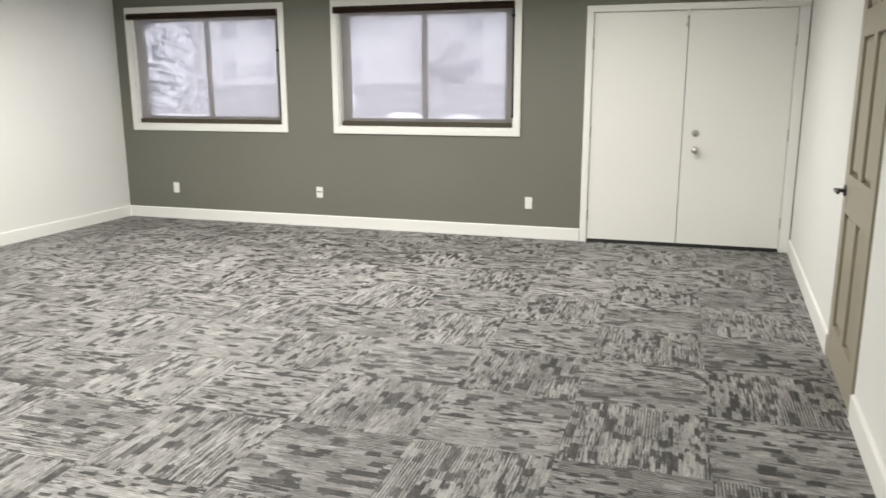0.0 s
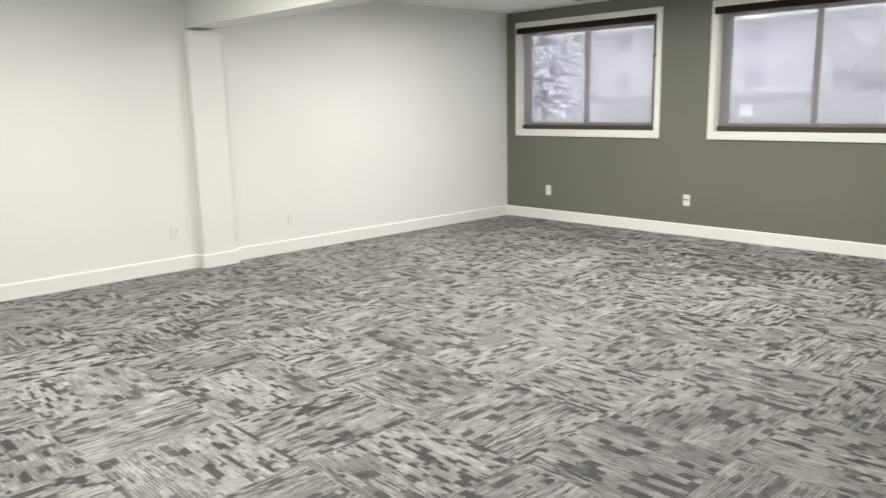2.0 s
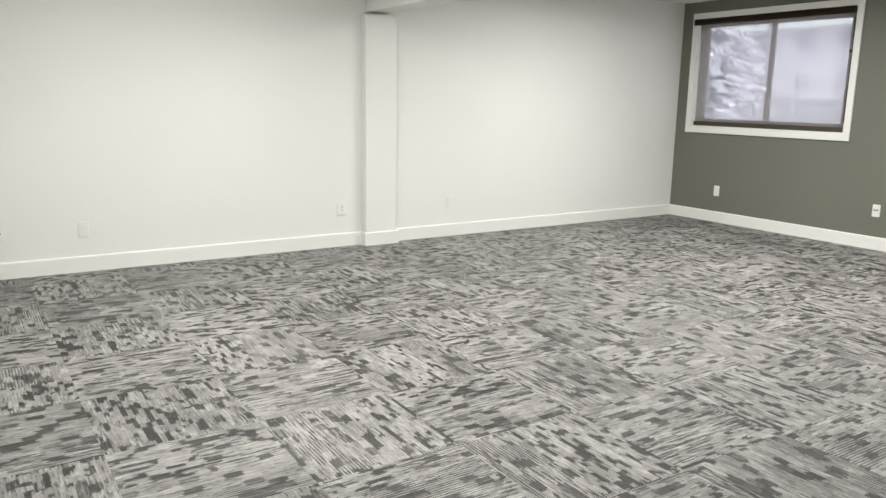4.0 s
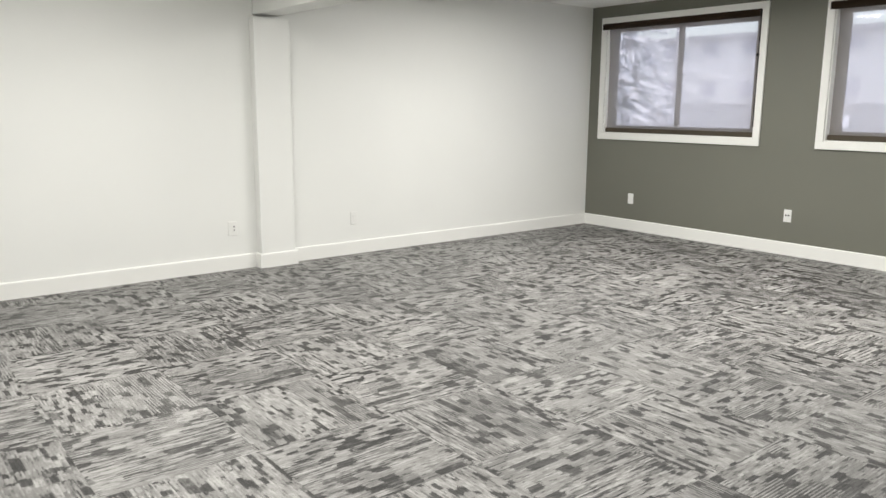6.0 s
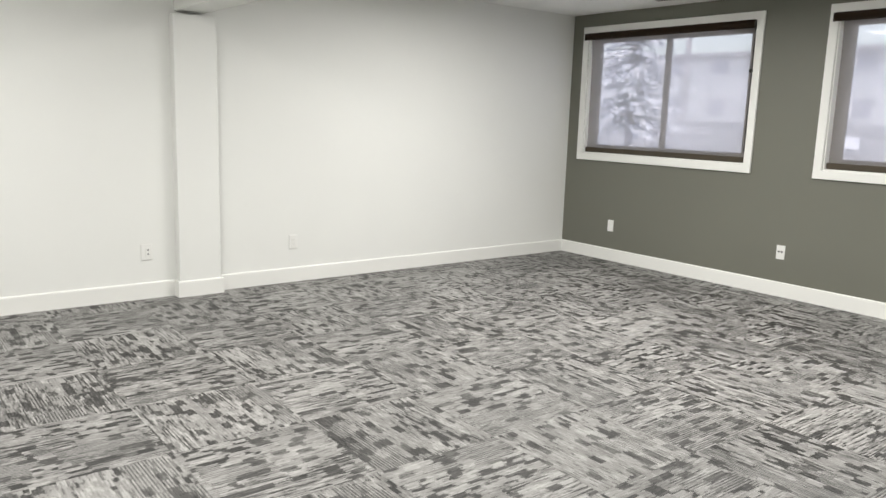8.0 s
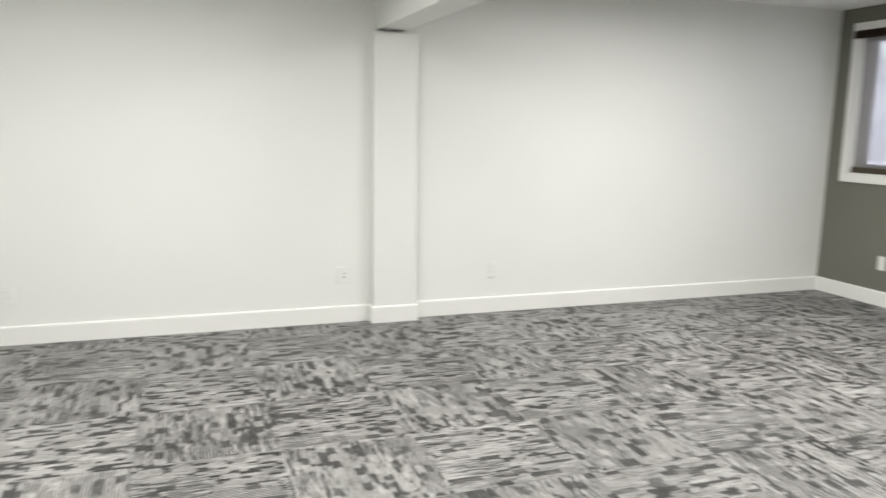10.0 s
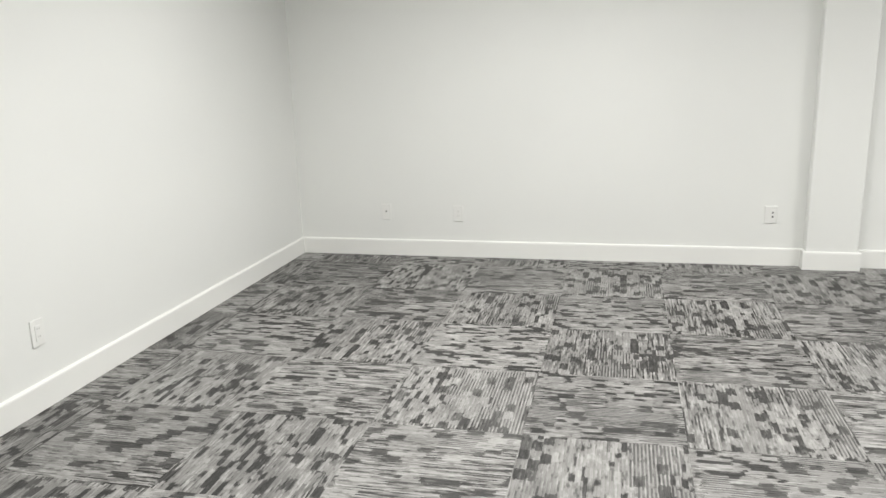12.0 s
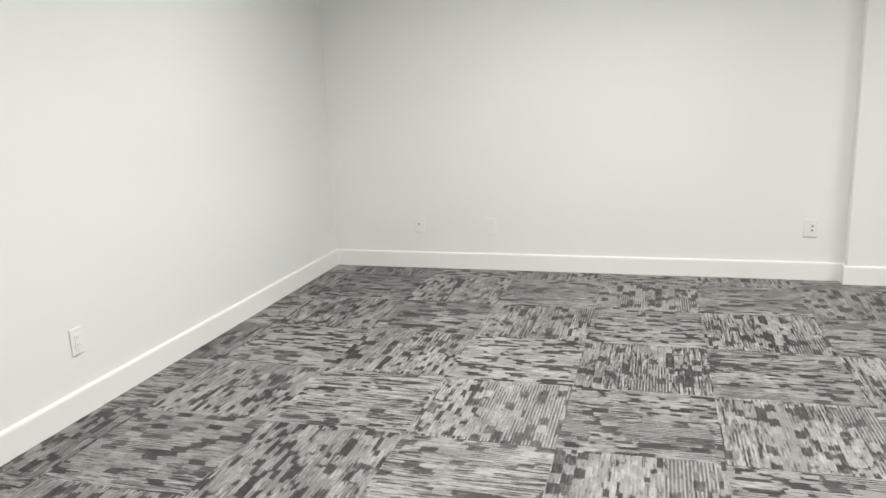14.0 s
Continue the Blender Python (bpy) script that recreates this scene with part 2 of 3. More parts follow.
def lathe(bm, profile, m, segments=28):
    """Turns (radius, height) pairs about the local z of the pose m."""
    rings = [[bm.verts.new(m @ Vector((r * math.cos(2 * math.pi * k / segments), r * math.sin(2 * math.pi * k / segments), h)))
              for k in range(segments)] for r, h in profile]
    for a, b in zip(rings, rings[1:]):
        for k in range(segments):
            bm.faces.new((a[k], a[(k + 1) % segments], b[(k + 1) % segments], b[k]))
    bm.faces.new(reversed(rings[0]))
    bm.faces.new(rings[-1])
    return bm


def part(name, bm, mat, parent=None, label="", smooth=False):
    """Links a bmesh as one mesh object, under parent if one is given."""
    me = bpy.data.meshes.new(name)
    bmesh.ops.recalc_face_normals(bm, faces=bm.faces)
    bm.to_mesh(me)
    bm.free()
    me.materials.append(mat)
    if smooth:
        for p in me.polygons:
            p.use_smooth = True
    ob = new(name, me)
    ob.parent = parent
    return tagged(ob, label)


def thing(name, at, label, category, group="", kind=""):
    ob = new(name)
    ob.empty_display_size = 0.1
    ob.matrix_world = at
    return tagged(ob, label, category, group, kind)


def boxes(*list_of):
    bm = bmesh.new()
    for lo, hi, bev in list_of:
        box(bm, lo, hi, bev)
    return bm


def pierced(us, zs, thick, holes):
    """An upright wall in the local x-z plane, its face at y 0 and its body to y thick, with rectangular holes (u0, u1, z0, z1) through it."""
    us = sorted(set(us) | {h[0] for h in holes} | {h[1] for h in holes})
    zs = sorted(set(zs) | {h[2] for h in holes} | {h[3] for h in holes})
    bm = bmesh.new()
    vs = {(i, j, k): bm.verts.new((u, y, z)) for i, u in enumerate(us) for j, z in enumerate(zs) for k, y in ((0, 0.0), (1, thick))}

    def solid(i, j):
        if not (0 <= i < len(us) - 1 and 0 <= j < len(zs) - 1):
            return False
        u, z = (us[i] + us[i + 1]) / 2, (zs[j] + zs[j + 1]) / 2
        return not any(h[0] < u < h[1] and h[2] < z < h[3] for h in holes)

    for i in range(len(us) - 1):
        for j in range(len(zs) - 1):
            if not solid(i, j):
                continue
            for k in (0, 1):
                bm.faces.new((vs[i, j, k], vs[i + 1, j, k], vs[i + 1, j + 1, k], vs[i, j + 1, k]))
            for di, dj, a, b in ((-1, 0, (i, j), (i, j + 1)), (1, 0, (i + 1, j), (i + 1, j + 1)), (0, -1, (i, j), (i + 1, j)), (0, 1, (i, j + 1), (i + 1, j + 1))):
                if not solid(i + di, j + dj):
                    bm.faces.new((vs[(*a, 0)], vs[(*b, 0)], vs[(*b, 1)], vs[(*a, 1)]))
    for v in [v for v in bm.verts if not v.link_faces]:
        bm.verts.remove(v)
    return bm


def run_of_baseboard(name, m, length, label="white painted wooden baseboard with an eased top edge"):
    """Baseboard along local x, its back on the plane y 0, projecting to negative y."""
    bm = bmesh.new()
    prof = [(0.0, 0.0), (-0.016, 0.0), (-0.016, 0.108), (-0.0145, 0.115), (-0.010, 0.1195), (-0.004, 0.121), (0.0, 0.121)]
    ends = [[bm.verts.new((x, y, z)) for y, z in prof] for x in (0.0, length)]
    for k in range(len(prof)):
        a, b = k, (k + 1) % len(prof)
        bm.faces.new((ends[0][a], ends[0][b], ends[1][b], ends[1][a]))
    bm.faces.new(ends[0])
    bm.faces.new(list(reversed(ends[1])))
    ob = part(name, bm, TRIM)
    ob.matrix_world = m
    return tagged(ob, label, "baseboard", kind="structure")


# ---- the room's shell ----
WINDOWS = [(0.218, 2.030), (2.690, 4.512)]     # clear openings along the north wall
SILL, HEAD = 1.055, 2.240
DOOR_L, DOOR_R, DOOR_TOP = 5.245, 6.947, 2.112
PIL_S, PIL_N, PIL_OUT = -4.131, -3.817, 0.085

wall_north = part("wall_north", pierced((-0.2, 7.3), (-0.1, CEIL + 0.1), 0.2,
                  [(a, b, SILL, HEAD) for a, b in WINDOWS] + [(DOOR_L - 0.03, DOOR_R + 0.03, 0.0, DOOR_TOP + 0.03)]), GREY_WALL)
tagged(wall_north, "dark warm-grey painted accent wall with two windows", "wall", kind="structure")

wall_west = part("wall_west", boxes(((-0.2, SOUTH - 0.2, -0.1), (0.0, 0.0, CEIL + 0.1), 0)), WHITE_WALL)
tagged(wall_west, "off-white painted plasterboard wall with a pilaster", "wall", kind="structure")
wall_south = part("wall_south", boxes(((0.0, SOUTH - 0.2, -0.1), (7.3, SOUTH, CEIL + 0.1), 0)), WHITE_WALL)
tagged(wall_south, "off-white painted plain plasterboard wall", "wall", kind="structure")

# east wall in its own frame: local x runs south along the wall, local y points out of the room
EAST_AT = pose(EAST, 0, 0, 0, 0, -90 + SKEW)
ED0, ED1, ED_TOP = 2.80, 3.695, 2.09          # opening of the panelled door
wall_east = part("wall_east", pierced((0.0, -SOUTH + 0.02), (-0.1, CEIL + 0.1), 0.2, [(ED0, ED1, 0.0, ED_TOP)]), WHITE_WALL)
wall_east.matrix_world = EAST_AT
tagged(wall_east, "off-white painted plasterboard wall with a panelled door", "wall", kind="structure")
lobby = part("wall_lobby", boxes(((ED0 - 0.4, 0.45, -0.1), (ED1 + 0.4, 0.55, CEIL), 0)), WHITE_WALL)
lobby.matrix_world = EAST_AT
tagged(lobby, "plain wall behind the closed panelled door", "wall", kind="structure")

ceiling = part("ceiling", boxes(((-0.2, SOUTH - 0.2, CEIL), (7.3, 0.2, CEIL + 0.1), 0)), CEILING_PAINT)
tagged(ceiling, "white lightly textured plaster ceiling", "ceiling", kind="structure")

pilaster = part("pilaster", boxes(((0.0, PIL_S, 0.0), (PIL_OUT, PIL_N, 2.028), 0.009)), WHITE_WALL)
tagged(pilaster, "off-white boxed pilaster standing against the wall", "pilaster", kind="structure")
beam = part("ceiling_beam", boxes(((0.0, -4.095, 2.05), (6.95, -3.878, CEIL + 0.02), 0.004)), WHITE_WALL)
tagged(beam, "off-white boxed ceiling beam bearing over the pilaster", "beam", kind="structure")

floor = part("floor", boxes(((-0.2, SOUTH - 0.2, -0.1), (7.3, 0.2, -0.009), 0)), SLAB)
tagged(floor, "carpet-tiled floor of streaky grey quarter-turned tiles", "floor", kind="structure")

# baseboards
run_of_baseboard("baseboard_north", pose(0.016, 0, 0), DOOR_L - 0.071 - 0.016)
run_of_baseboard("baseboard_west", pose(0, PIL_N, 0, 0, 0, 90), -PIL_N)
run_of_baseboard("baseboard_west_south", pose(0, SOUTH, 0, 0, 0, 90), PIL_S - SOUTH)
run_of_baseboard("baseboard_pilaster", pose(PIL_OUT, PIL_S - 0.016, 0, 0, 0, 90), PIL_N - PIL_S + 0.032)
run_of_baseboard("baseboard_pilaster_end", pose(0.016, PIL_S, 0), PIL_OUT - 0.016)
run_of_baseboard("baseboard_pilaster_side", pose(PIL_OUT, PIL_N, 0, 0, 0, 180), PIL_OUT - 0.016)
run_of_baseboard("baseboard_south", pose(6.70, SOUTH, 0, 0, 0, 180), 6.70 - 0.016)
run_of_baseboard("baseboard_east", EAST_AT @ pose(0.02, 0, 0), ED0 - 0.02)
run_of_baseboard("baseboard_east_south", EAST_AT @ pose(ED1, 0, 0), -SOUTH - ED1 - 0.03)


# ---- windows with casing, sliding sashes and panes ----
def build_window(name, x0, x1):
    w = thing(name, pose(x0, 0, SILL), "white-cased sliding window with two panes", "window", "windows of the accent wall", "structure")
    wd, ht, c = x1 - x0, HEAD - SILL, 0.066
    for lo, hi in (((-c, -0.02, ht), (wd + c, 0.0, ht + c)), ((-c, -0.02, -c), (wd + c, 0.0, 0.0)),
                   ((-c, -0.0196, 0.0), (0.0, 0.0, ht)), ((wd, -0.0196, 0.0), (wd + c, 0.0, ht))):
        part("casing", boxes((lo, hi, 0.003)), TRIM, w, "white painted casing board")
    # lining of the opening
    for lo, hi in (((0.0, 0.0, 0.0), (0.012, 0.11, ht)), ((wd - 0.012, 0.0, 0.0), (wd, 0.11, ht)),
                   ((0.012, 0.0, 0.0), (wd - 0.012, 0.11, 0.012)), ((0.012, 0.0, ht - 0.012), (wd - 0.012, 0.11, ht))):
        part("lining", boxes((lo, hi, 0)), TRIM, w)
    f0, f1 = 0.085, 0.15
    frame_bm = boxes(((0.012, f0, 0.012), (0.057, f1, ht - 0.012), 0.003), ((wd - 0.057, f0, 0.012), (wd - 0.012, f1, ht - 0.012), 0.003),
                     ((0.057, f0, 0.012), (wd - 0.057, f1, 0.055), 0.003), ((0.057, f0, ht - 0.055), (wd - 0.057, f1, ht - 0.012), 0.003))
    part("window_frame", frame_bm, VINYL, w, "grey vinyl window frame")
    mid = wd * 0.49
    for a, b, y in ((0.057, mid + 0.028, 0.092), (mid - 0.028, wd - 0.057, 0.120)):
        s = part("sash", boxes(((a, y, 0.055), (a + 0.04, y + 0.025, ht - 0.055), 0.003), ((b - 0.056, y, 0.055), (b, y + 0.025, ht - 0.055), 0.003),
                               ((a + 0.04, y, 0.055), (b - 0.056, y + 0.025, 0.09), 0.003), ((a + 0.04, y, ht - 0.09), (b - 0.056, y + 0.025, ht - 0.055), 0.003)),
                 VINYL, w, "grey vinyl sliding sash")
        pane = part("pane", boxes(((a + 0.036, y + 0.010, 0.086), (b - 0.052, y + 0.014, ht - 0.086), 0)), GLASS, s, "clear glass pane")
        pane.visible_shadow = False
    return w


def build_shade(x0, x1, chain_drop):
    """A roller shade let down over the whole window."""
    wd = x1 - x0
    s = thing("roller_shade", pose(x0, 0, HEAD), "brown roller shade with a lowered see-through screen cloth", "roller shade", "roller shades")
    roll = bmesh.new()
    lathe(roll, [(0.0, 0), (0.030, 0), (0.034, 0.004), (0.034, wd + 0.015), (0.030, wd + 0.019), (0.0, wd + 0.019)][1:5], pose(-0.026, -0.012, -0.030, 0, 90, 0))
    part("roller", roll, BROWN, s, "dark brown cloth-wrapped roller", True)
    for a in (-0.030, wd - 0.008):
        part("bracket", boxes(((a, -0.045, -0.066), (a + 0.004, 0.0, -0.001), 0.001)), DARK_STEEL, s)
    drop = -(HEAD - SILL) + 0.03
    # the cloth waves a little between roller and rail
    bm = bmesh.new()
    nx, nz = 24, 16
    grid = [[bm.verts.new((0.034 + (wd - 0.056) * i / nx, 0.018 + 0.0015 * math.sin(5 * i / nx + 3 * j / nz) - 0.022 * (1 - j / nz) ** 8, -0.055 + (drop + 0.055) * j / nz))
             for j in range(nz + 1)] for i in range(nx + 1)]
    for i in range(nx):
        for j in range(nz):
            bm.faces.new((grid[i][j], grid[i + 1][j], grid[i + 1][j + 1], grid[i][j + 1]))
    part("screen_cloth", bm, MESH_CLOTH, s, "see-through woven screen cloth", True)
    part("bottom_rail", boxes(((0.020, 0.010, drop - 0.016), (wd - 0.020, 0.027, drop + 0.032), 0.005)), BROWN_RAIL, s, "brown hem bar")
    cord = bmesh.new()
    # front strand is overly thick, to draw the shadow gap between cloth and lining
    cyl(cord, pose(wd - 0.009, -0.008, drop + 0.08), 0.006, 0.006, -drop - 0.13, 8)
    cyl(cord, pose(wd - 0.020, 0.004, drop + 0.08), 0.003, 0.003, -drop - 0.13, 8)
    chain = part("bead_chain", cord, BLACK, s, "black looped bead chain, thickened to draw the shadow gap", True)
    stop = bmesh.new()
    bmesh.ops.create_uvsphere(stop, u_segments=16, v_segments=10, radius=0.017, matrix=pose(wd - 0.012, -0.014, -chain_drop) @ Matrix.Diagonal((1.2, 1, 1, 1)))
    part("chain_stop", stop, BLACK, chain, "black chain connector", True)
    return s


for k, (a, b) in enumerate(WINDOWS):
    build_window("window_%d" % (k + 1), a, b)
    build_shade(a, b, (0.41, 0.13)[k])


# ---- double exterior door ----
door = thing("door_1", pose(0, 0, 0), "white flush double door with a narrow white casing, closed", "door", kind="structure")
cw = 0.066
part("casing", boxes(((DOOR_L - cw, -0.018, 0.0), (DOOR_L - 0.006, 0.0, DOOR_TOP + 0.006), 0.003)), TRIM, door)
part("casing", boxes(((DOOR_R + 0.006, -0.018, 0.0), (DOOR_R + 0.088, 0.0, DOOR_TOP + 0.006), 0.003)), TRIM, door)
part("casing", boxes(((DOOR_L - cw, -0.0184, DOOR_TOP + 0.006), (DOOR_R + 0.088, 0.0, DOOR_TOP + cw - 0.004), 0.003)), TRIM, door)
part("door_frame", boxes(((DOOR_L - 0.03, -0.001, 0), (DOOR_L - 0.003, 0.14, DOOR_TOP + 0.03), 0), ((DOOR_R + 0.003, -0.001, 0), (DOOR_R + 0.03, 0.14, DOOR_TOP + 0.03), 0),
                         ((DOOR_L - 0.003, -0.001, DOOR_TOP + 0.003), (DOOR_R + 0.003, 0.14, DOOR_TOP + 0.03), 0),
                         ((DOOR_L - 0.003, 0.060, 0.02), (DOOR_L + 0.012, 0.075, DOOR_TOP + 0.003), 0), ((DOOR_R - 0.012, 0.060, 0.02), (DOOR_R + 0.003, 0.075, DOOR_TOP + 0.003), 0)), TRIM, door)
part("threshold", boxes(((DOOR_L - 0.003, -0.012, -0.006), (DOOR_R + 0.003, 0.14, 0.016), 0.004)), BLACK, door, "black rubber-edged threshold")
MEET = 6.066
part("weatherstrip", boxes(((MEET - 0.02, 0.0505, 0.03), (MEET + 0.02, 0.058, DOOR_TOP - 0.005), 0)), BLACK, door, "black weatherstrip behind the meeting edges")
for a, b in ((DOOR_L + 0.001, MEET - 0.0030), (MEET + 0.0030, DOOR_R - 0.001)):
    leaf = part("door_leaf", boxes(((a, 0.006, 0.024), (b, 0.050, DOOR_TOP - 0.002), 0.0015)), DOOR_WHITE, door, "white flush painted door leaf")
    part("door_sweep", boxes(((a, 0.002, 0.017), (b, 0.010, 0.030), 0.001)), BLACK, leaf, "black rubber door sweep")
    hx = a - 0.003 if a < MEET - 0.1 else b + 0.003
    for hz in (0.26, 1.04, 1.84):
        h = bmesh.new()
        for q in range(3):
            cyl(h, pose(hx, -0.003, hz - 0.05 + q * 0.0345), 0.0075, 0.0075, 0.032, 12)
        part("hinge", h, STEEL, leaf, "satin steel hinge knuckle", True)
    if a > MEET:
        out = pose(6.184, 0.006, 0.895, 90, 0, 0)
        k = bmesh.new()
        lathe(k, [(0.001, 0.0), (0.033, 0.0), (0.033, 0.004), (0.029, 0.009), (0.013, 0.012), (0.011, 0.034), (0.018, 0.040),
                  (0.027, 0.047), (0.029, 0.056), (0.026, 0.064), (0.016, 0.069), (0.001, 0.070)], out)
        part("knob", k, STEEL, leaf, "satin steel round knob", True)
        d = bmesh.new()
        lathe(d, [(0.001, 0.0), (0.032, 0.0), (0.032, 0.006), (0.027, 0.014), (0.022, 0.016), (0.001, 0.016)], pose(6.180, 0.006, 1.047, 90, 0, 0))
        box(d, (6.176, -0.028, 1.032), (6.184, -0.008, 1.062), 0.002)
        part("deadbolt", d, STEEL, leaf, "satin steel deadbolt turn", True)
    else:
        f = boxes(((MEET - 0.026, -0.014, DOOR_TOP - 0.034), (MEET + 0.022, 0.006, DOOR_TOP + 0.004), 0.005), ((MEET - 0.014, -0.010, DOOR_TOP - 0.05), (MEET - 0.004, -0.002, DOOR_TOP + 0.012), 0.002))
        bolt = part("surface_bolt", f, PLATE, leaf, "white surface bolt")
        f = bmesh.new()
        cyl(f, pose(MEET - 0.009, -0.005, DOOR_TOP - 0.12), 0.004, 0.004, 0.075, 8)
        lathe(f, [(0.001, 0.0), (0.016, 0.0), (0.016, 0.014), (0.012, 0.018), (0.001, 0.019)], pose(MEET - 0.009, 0.006, DOOR_TOP - 0.125, 90, 0, 0), 16)
        part("bolt_knob", f, STEEL, bolt, "small steel bolt knob", True)
part("outer_skin", boxes(((DOOR_L - 0.003, 0.142, 0.0), (DOOR_R + 0.003, 0.150, DOOR_TOP + 0.003), 0)), DOOR_WHITE, door)


# ---- panelled door in the east wall ----
def build_panel_door():
    d = thing("door_2", EAST_AT @ pose(ED0, 0, 0), "tan painted six-panel wooden door with a dark lever, closed", "door", kind="structure")
    wd, top = ED1 - ED0, ED_TOP
    part("door_frame", boxes(((0.0, -0.001, 0.0), (0.02, 0.2, top), 0.001), ((wd - 0.02, -0.001, 0.0), (wd, 0.2, top), 0.001), ((0.02, -0.001, top - 0.02), (wd - 0.02, 0.2, top), 0.001)), DOOR_TAN, d)
    a, b = 0.023, wd - 0.023
    st, mid = 0.115, 0.10
    rows = ((0.21, 0.82), (1.02, 1.70), (1.83, 1.965))
    leaf = part("door_leaf", boxes(((a, 0.030, 0.012), (b, 0.036, top - 0.023), 0)), DOOR_TAN, d, "tan door core")
    part("stile", boxes(((a, -0.010, 0.012), (a + st, 0.029, top - 0.023), 0.002)), DOOR_TAN, leaf)
    part("stile", boxes(((b - st, -0.010, 0.012), (b, 0.029, top - 0.023), 0.002)), DOOR_TAN, leaf)
    c = (a + b) / 2
    zs = [0.012] + [z for r in rows for z in r] + [top - 0.023]
    for k in range(0, len(zs), 2):
        part("rail", boxes(((a + st, -0.0095, zs[k]), (b - st, 0.029, zs[k + 1]), 0.002)), DOOR_TAN, leaf)
    for z0, z1 in rows:
        part("muntin", boxes(((c - mid / 2, -0.0095, z0), (c + mid / 2, 0.029, z1), 0.002)), DOOR_TAN, leaf)
        for u0, u1 in ((a + st, c - mid / 2), (c + mid / 2, b - st)):
            bm = bmesh.new()
            box(bm, (u0 + 0.004, 0.014, z0 + 0.004), (u1 - 0.004, 0.029, z1 - 0.004))
            f = [q for q in bm.faces if abs(q.calc_center_median().y - 0.014) < 1e-4]
            r = bmesh.ops.inset_region(bm, faces=f, thickness=0.035, depth=0.0)
            for v in f[0].verts:
                v.co.y = 0.001
            part("panel", bm, DOOR_TAN, leaf, "raised door panel")
    lz, lu = 0.93, a + 0.062
    out = pose(lu, -0.010, lz, 90, 0, 0)
    bm = bmesh.new()
    lathe(bm, [(0.001, 0.0), (0.031, 0.0), (0.031, 0.004), (0.026, 0.010), (0.011, 0.012), (0.0105, 0.052), (0.001, 0.054)], out)
    lever = part("lever_rose", bm, DARK_STEEL, leaf, "dark bronze lever rose", True)
    part("lever", boxes(((lu - 0.012, -0.066, lz - 0.009), (lu + 0.115, -0.052, lz + 0.009), 0.005)), DARK_STEEL, lever, "dark bronze lever")


build_panel_door()


# ---- wall plates ----
def build_plate(m, style, label):
    """A wall plate in the local x-z plane, facing negative y. style: decora, dots, twin, jack or blank."""
    p = thing("wall_outlet", m @ Matrix.Diagonal((1.0, 1.1, 1.0, 1.0)), label, "outlet", "wall plates above the baseboard")
    half = 0.039 if style == "dots" else 0.036
    bm = boxes(((-half, -0.0065, -0.058), (half, 0.0, 0.058), 0.003))
    plate = part("cover_plate", bm, PLATE, p)
    if style == "decora":
        f = part("socket", boxes(((-0.0165, -0.0095, -0.033), (0.0165, -0.006, 0.033), 0.001)), PLATE, p)
        for z in (-0.017, 0.017):
            part("slot", boxes(((-0.0075, -0.0103, z - 0.003), (-0.0050, -0.0094, z + 0.006), 0), ((0.0050, -0.0103, z - 0.003), (0.0075, -0.0094, z + 0.005), 0)), PALE_SLOT, f, "pale contact slots")
    elif style == "dots":
        f = part("socket", boxes(((-0.008, -0.008, -0.033), (0.028, -0.006, 0.033), 0.001)), PLATE, p)
        for z in (-0.013, 0.015):
            part("slot", boxes(((0.006, -0.0095, z - 0.0045), (0.016, -0.0079, z + 0.0045), 0.001)), SLOT, f, "dark contact opening")
    elif style == "twin":
        f = part("jack_insert", boxes(((-0.0225, -0.009, -0.033), (0.0225, -0.006, 0.033), 0.001)), PLATE, p)
        for u in (-0.0125, 0.0125):
            part("jack", boxes(((u - 0.0075, -0.0105, -0.002), (u + 0.0075, -0.0085, 0.013), 0.001)), SLOT, f, "dark jack opening")
    elif style == "jack":
        part("jack_insert", boxes(((-0.0165, -0.009, -0.033), (0.0165, -0.006, 0.033), 0.001)), PLATE, p)
        part("jack", boxes(((-0.005, -0.0100, -0.001), (0.005, -0.0085, 0.009), 0.001)), SLOT, p, "dark jack opening")
    for z in (-0.045, 0.045):
        s = bmesh.new()
        lathe(s, [(0.0005, 0), (0.003, 0), (0.0025, 0.001), (0.0005, 0.0012)], pose(0, -0.0065, z, 90, 0, 0), 10)
        part("screw", s, PLATE, p)
    return p


build_plate(pose(0.650, 0, 0.352), "blank", "plain white blank plate on the grey wall")
build_plate(pose(2.431, 0, 0.366), "twin", "white wall plate with two dark jacks on the grey wall")
build_plate(pose(4.676, 0, 0.348), "blank", "plain white blank plate on the grey wall beside the double door")
W90 = 90
build_plate(pose(0, -4.340, 0.343, 0, 0, W90), "dots", "white outlet with two dark sockets beside the pilaster")
build_plate(pose(0, -3.177, 0.330, 0, 0, W90), "decora", "white outlet plate on the white wall")
build_plate(pose(0, -6.987, 0.326, 0, 0, W90), "jack", "white jack plate on the white wall")
build_plate(pose(0, -6.445, 0.320, 0, 0, W90), "decora", "white outlet plate on the white wall")
build_plate(pose(2.734, SOUTH, 0.330, 0, 0, 180), "decora", "white outlet plate low on the white wall")


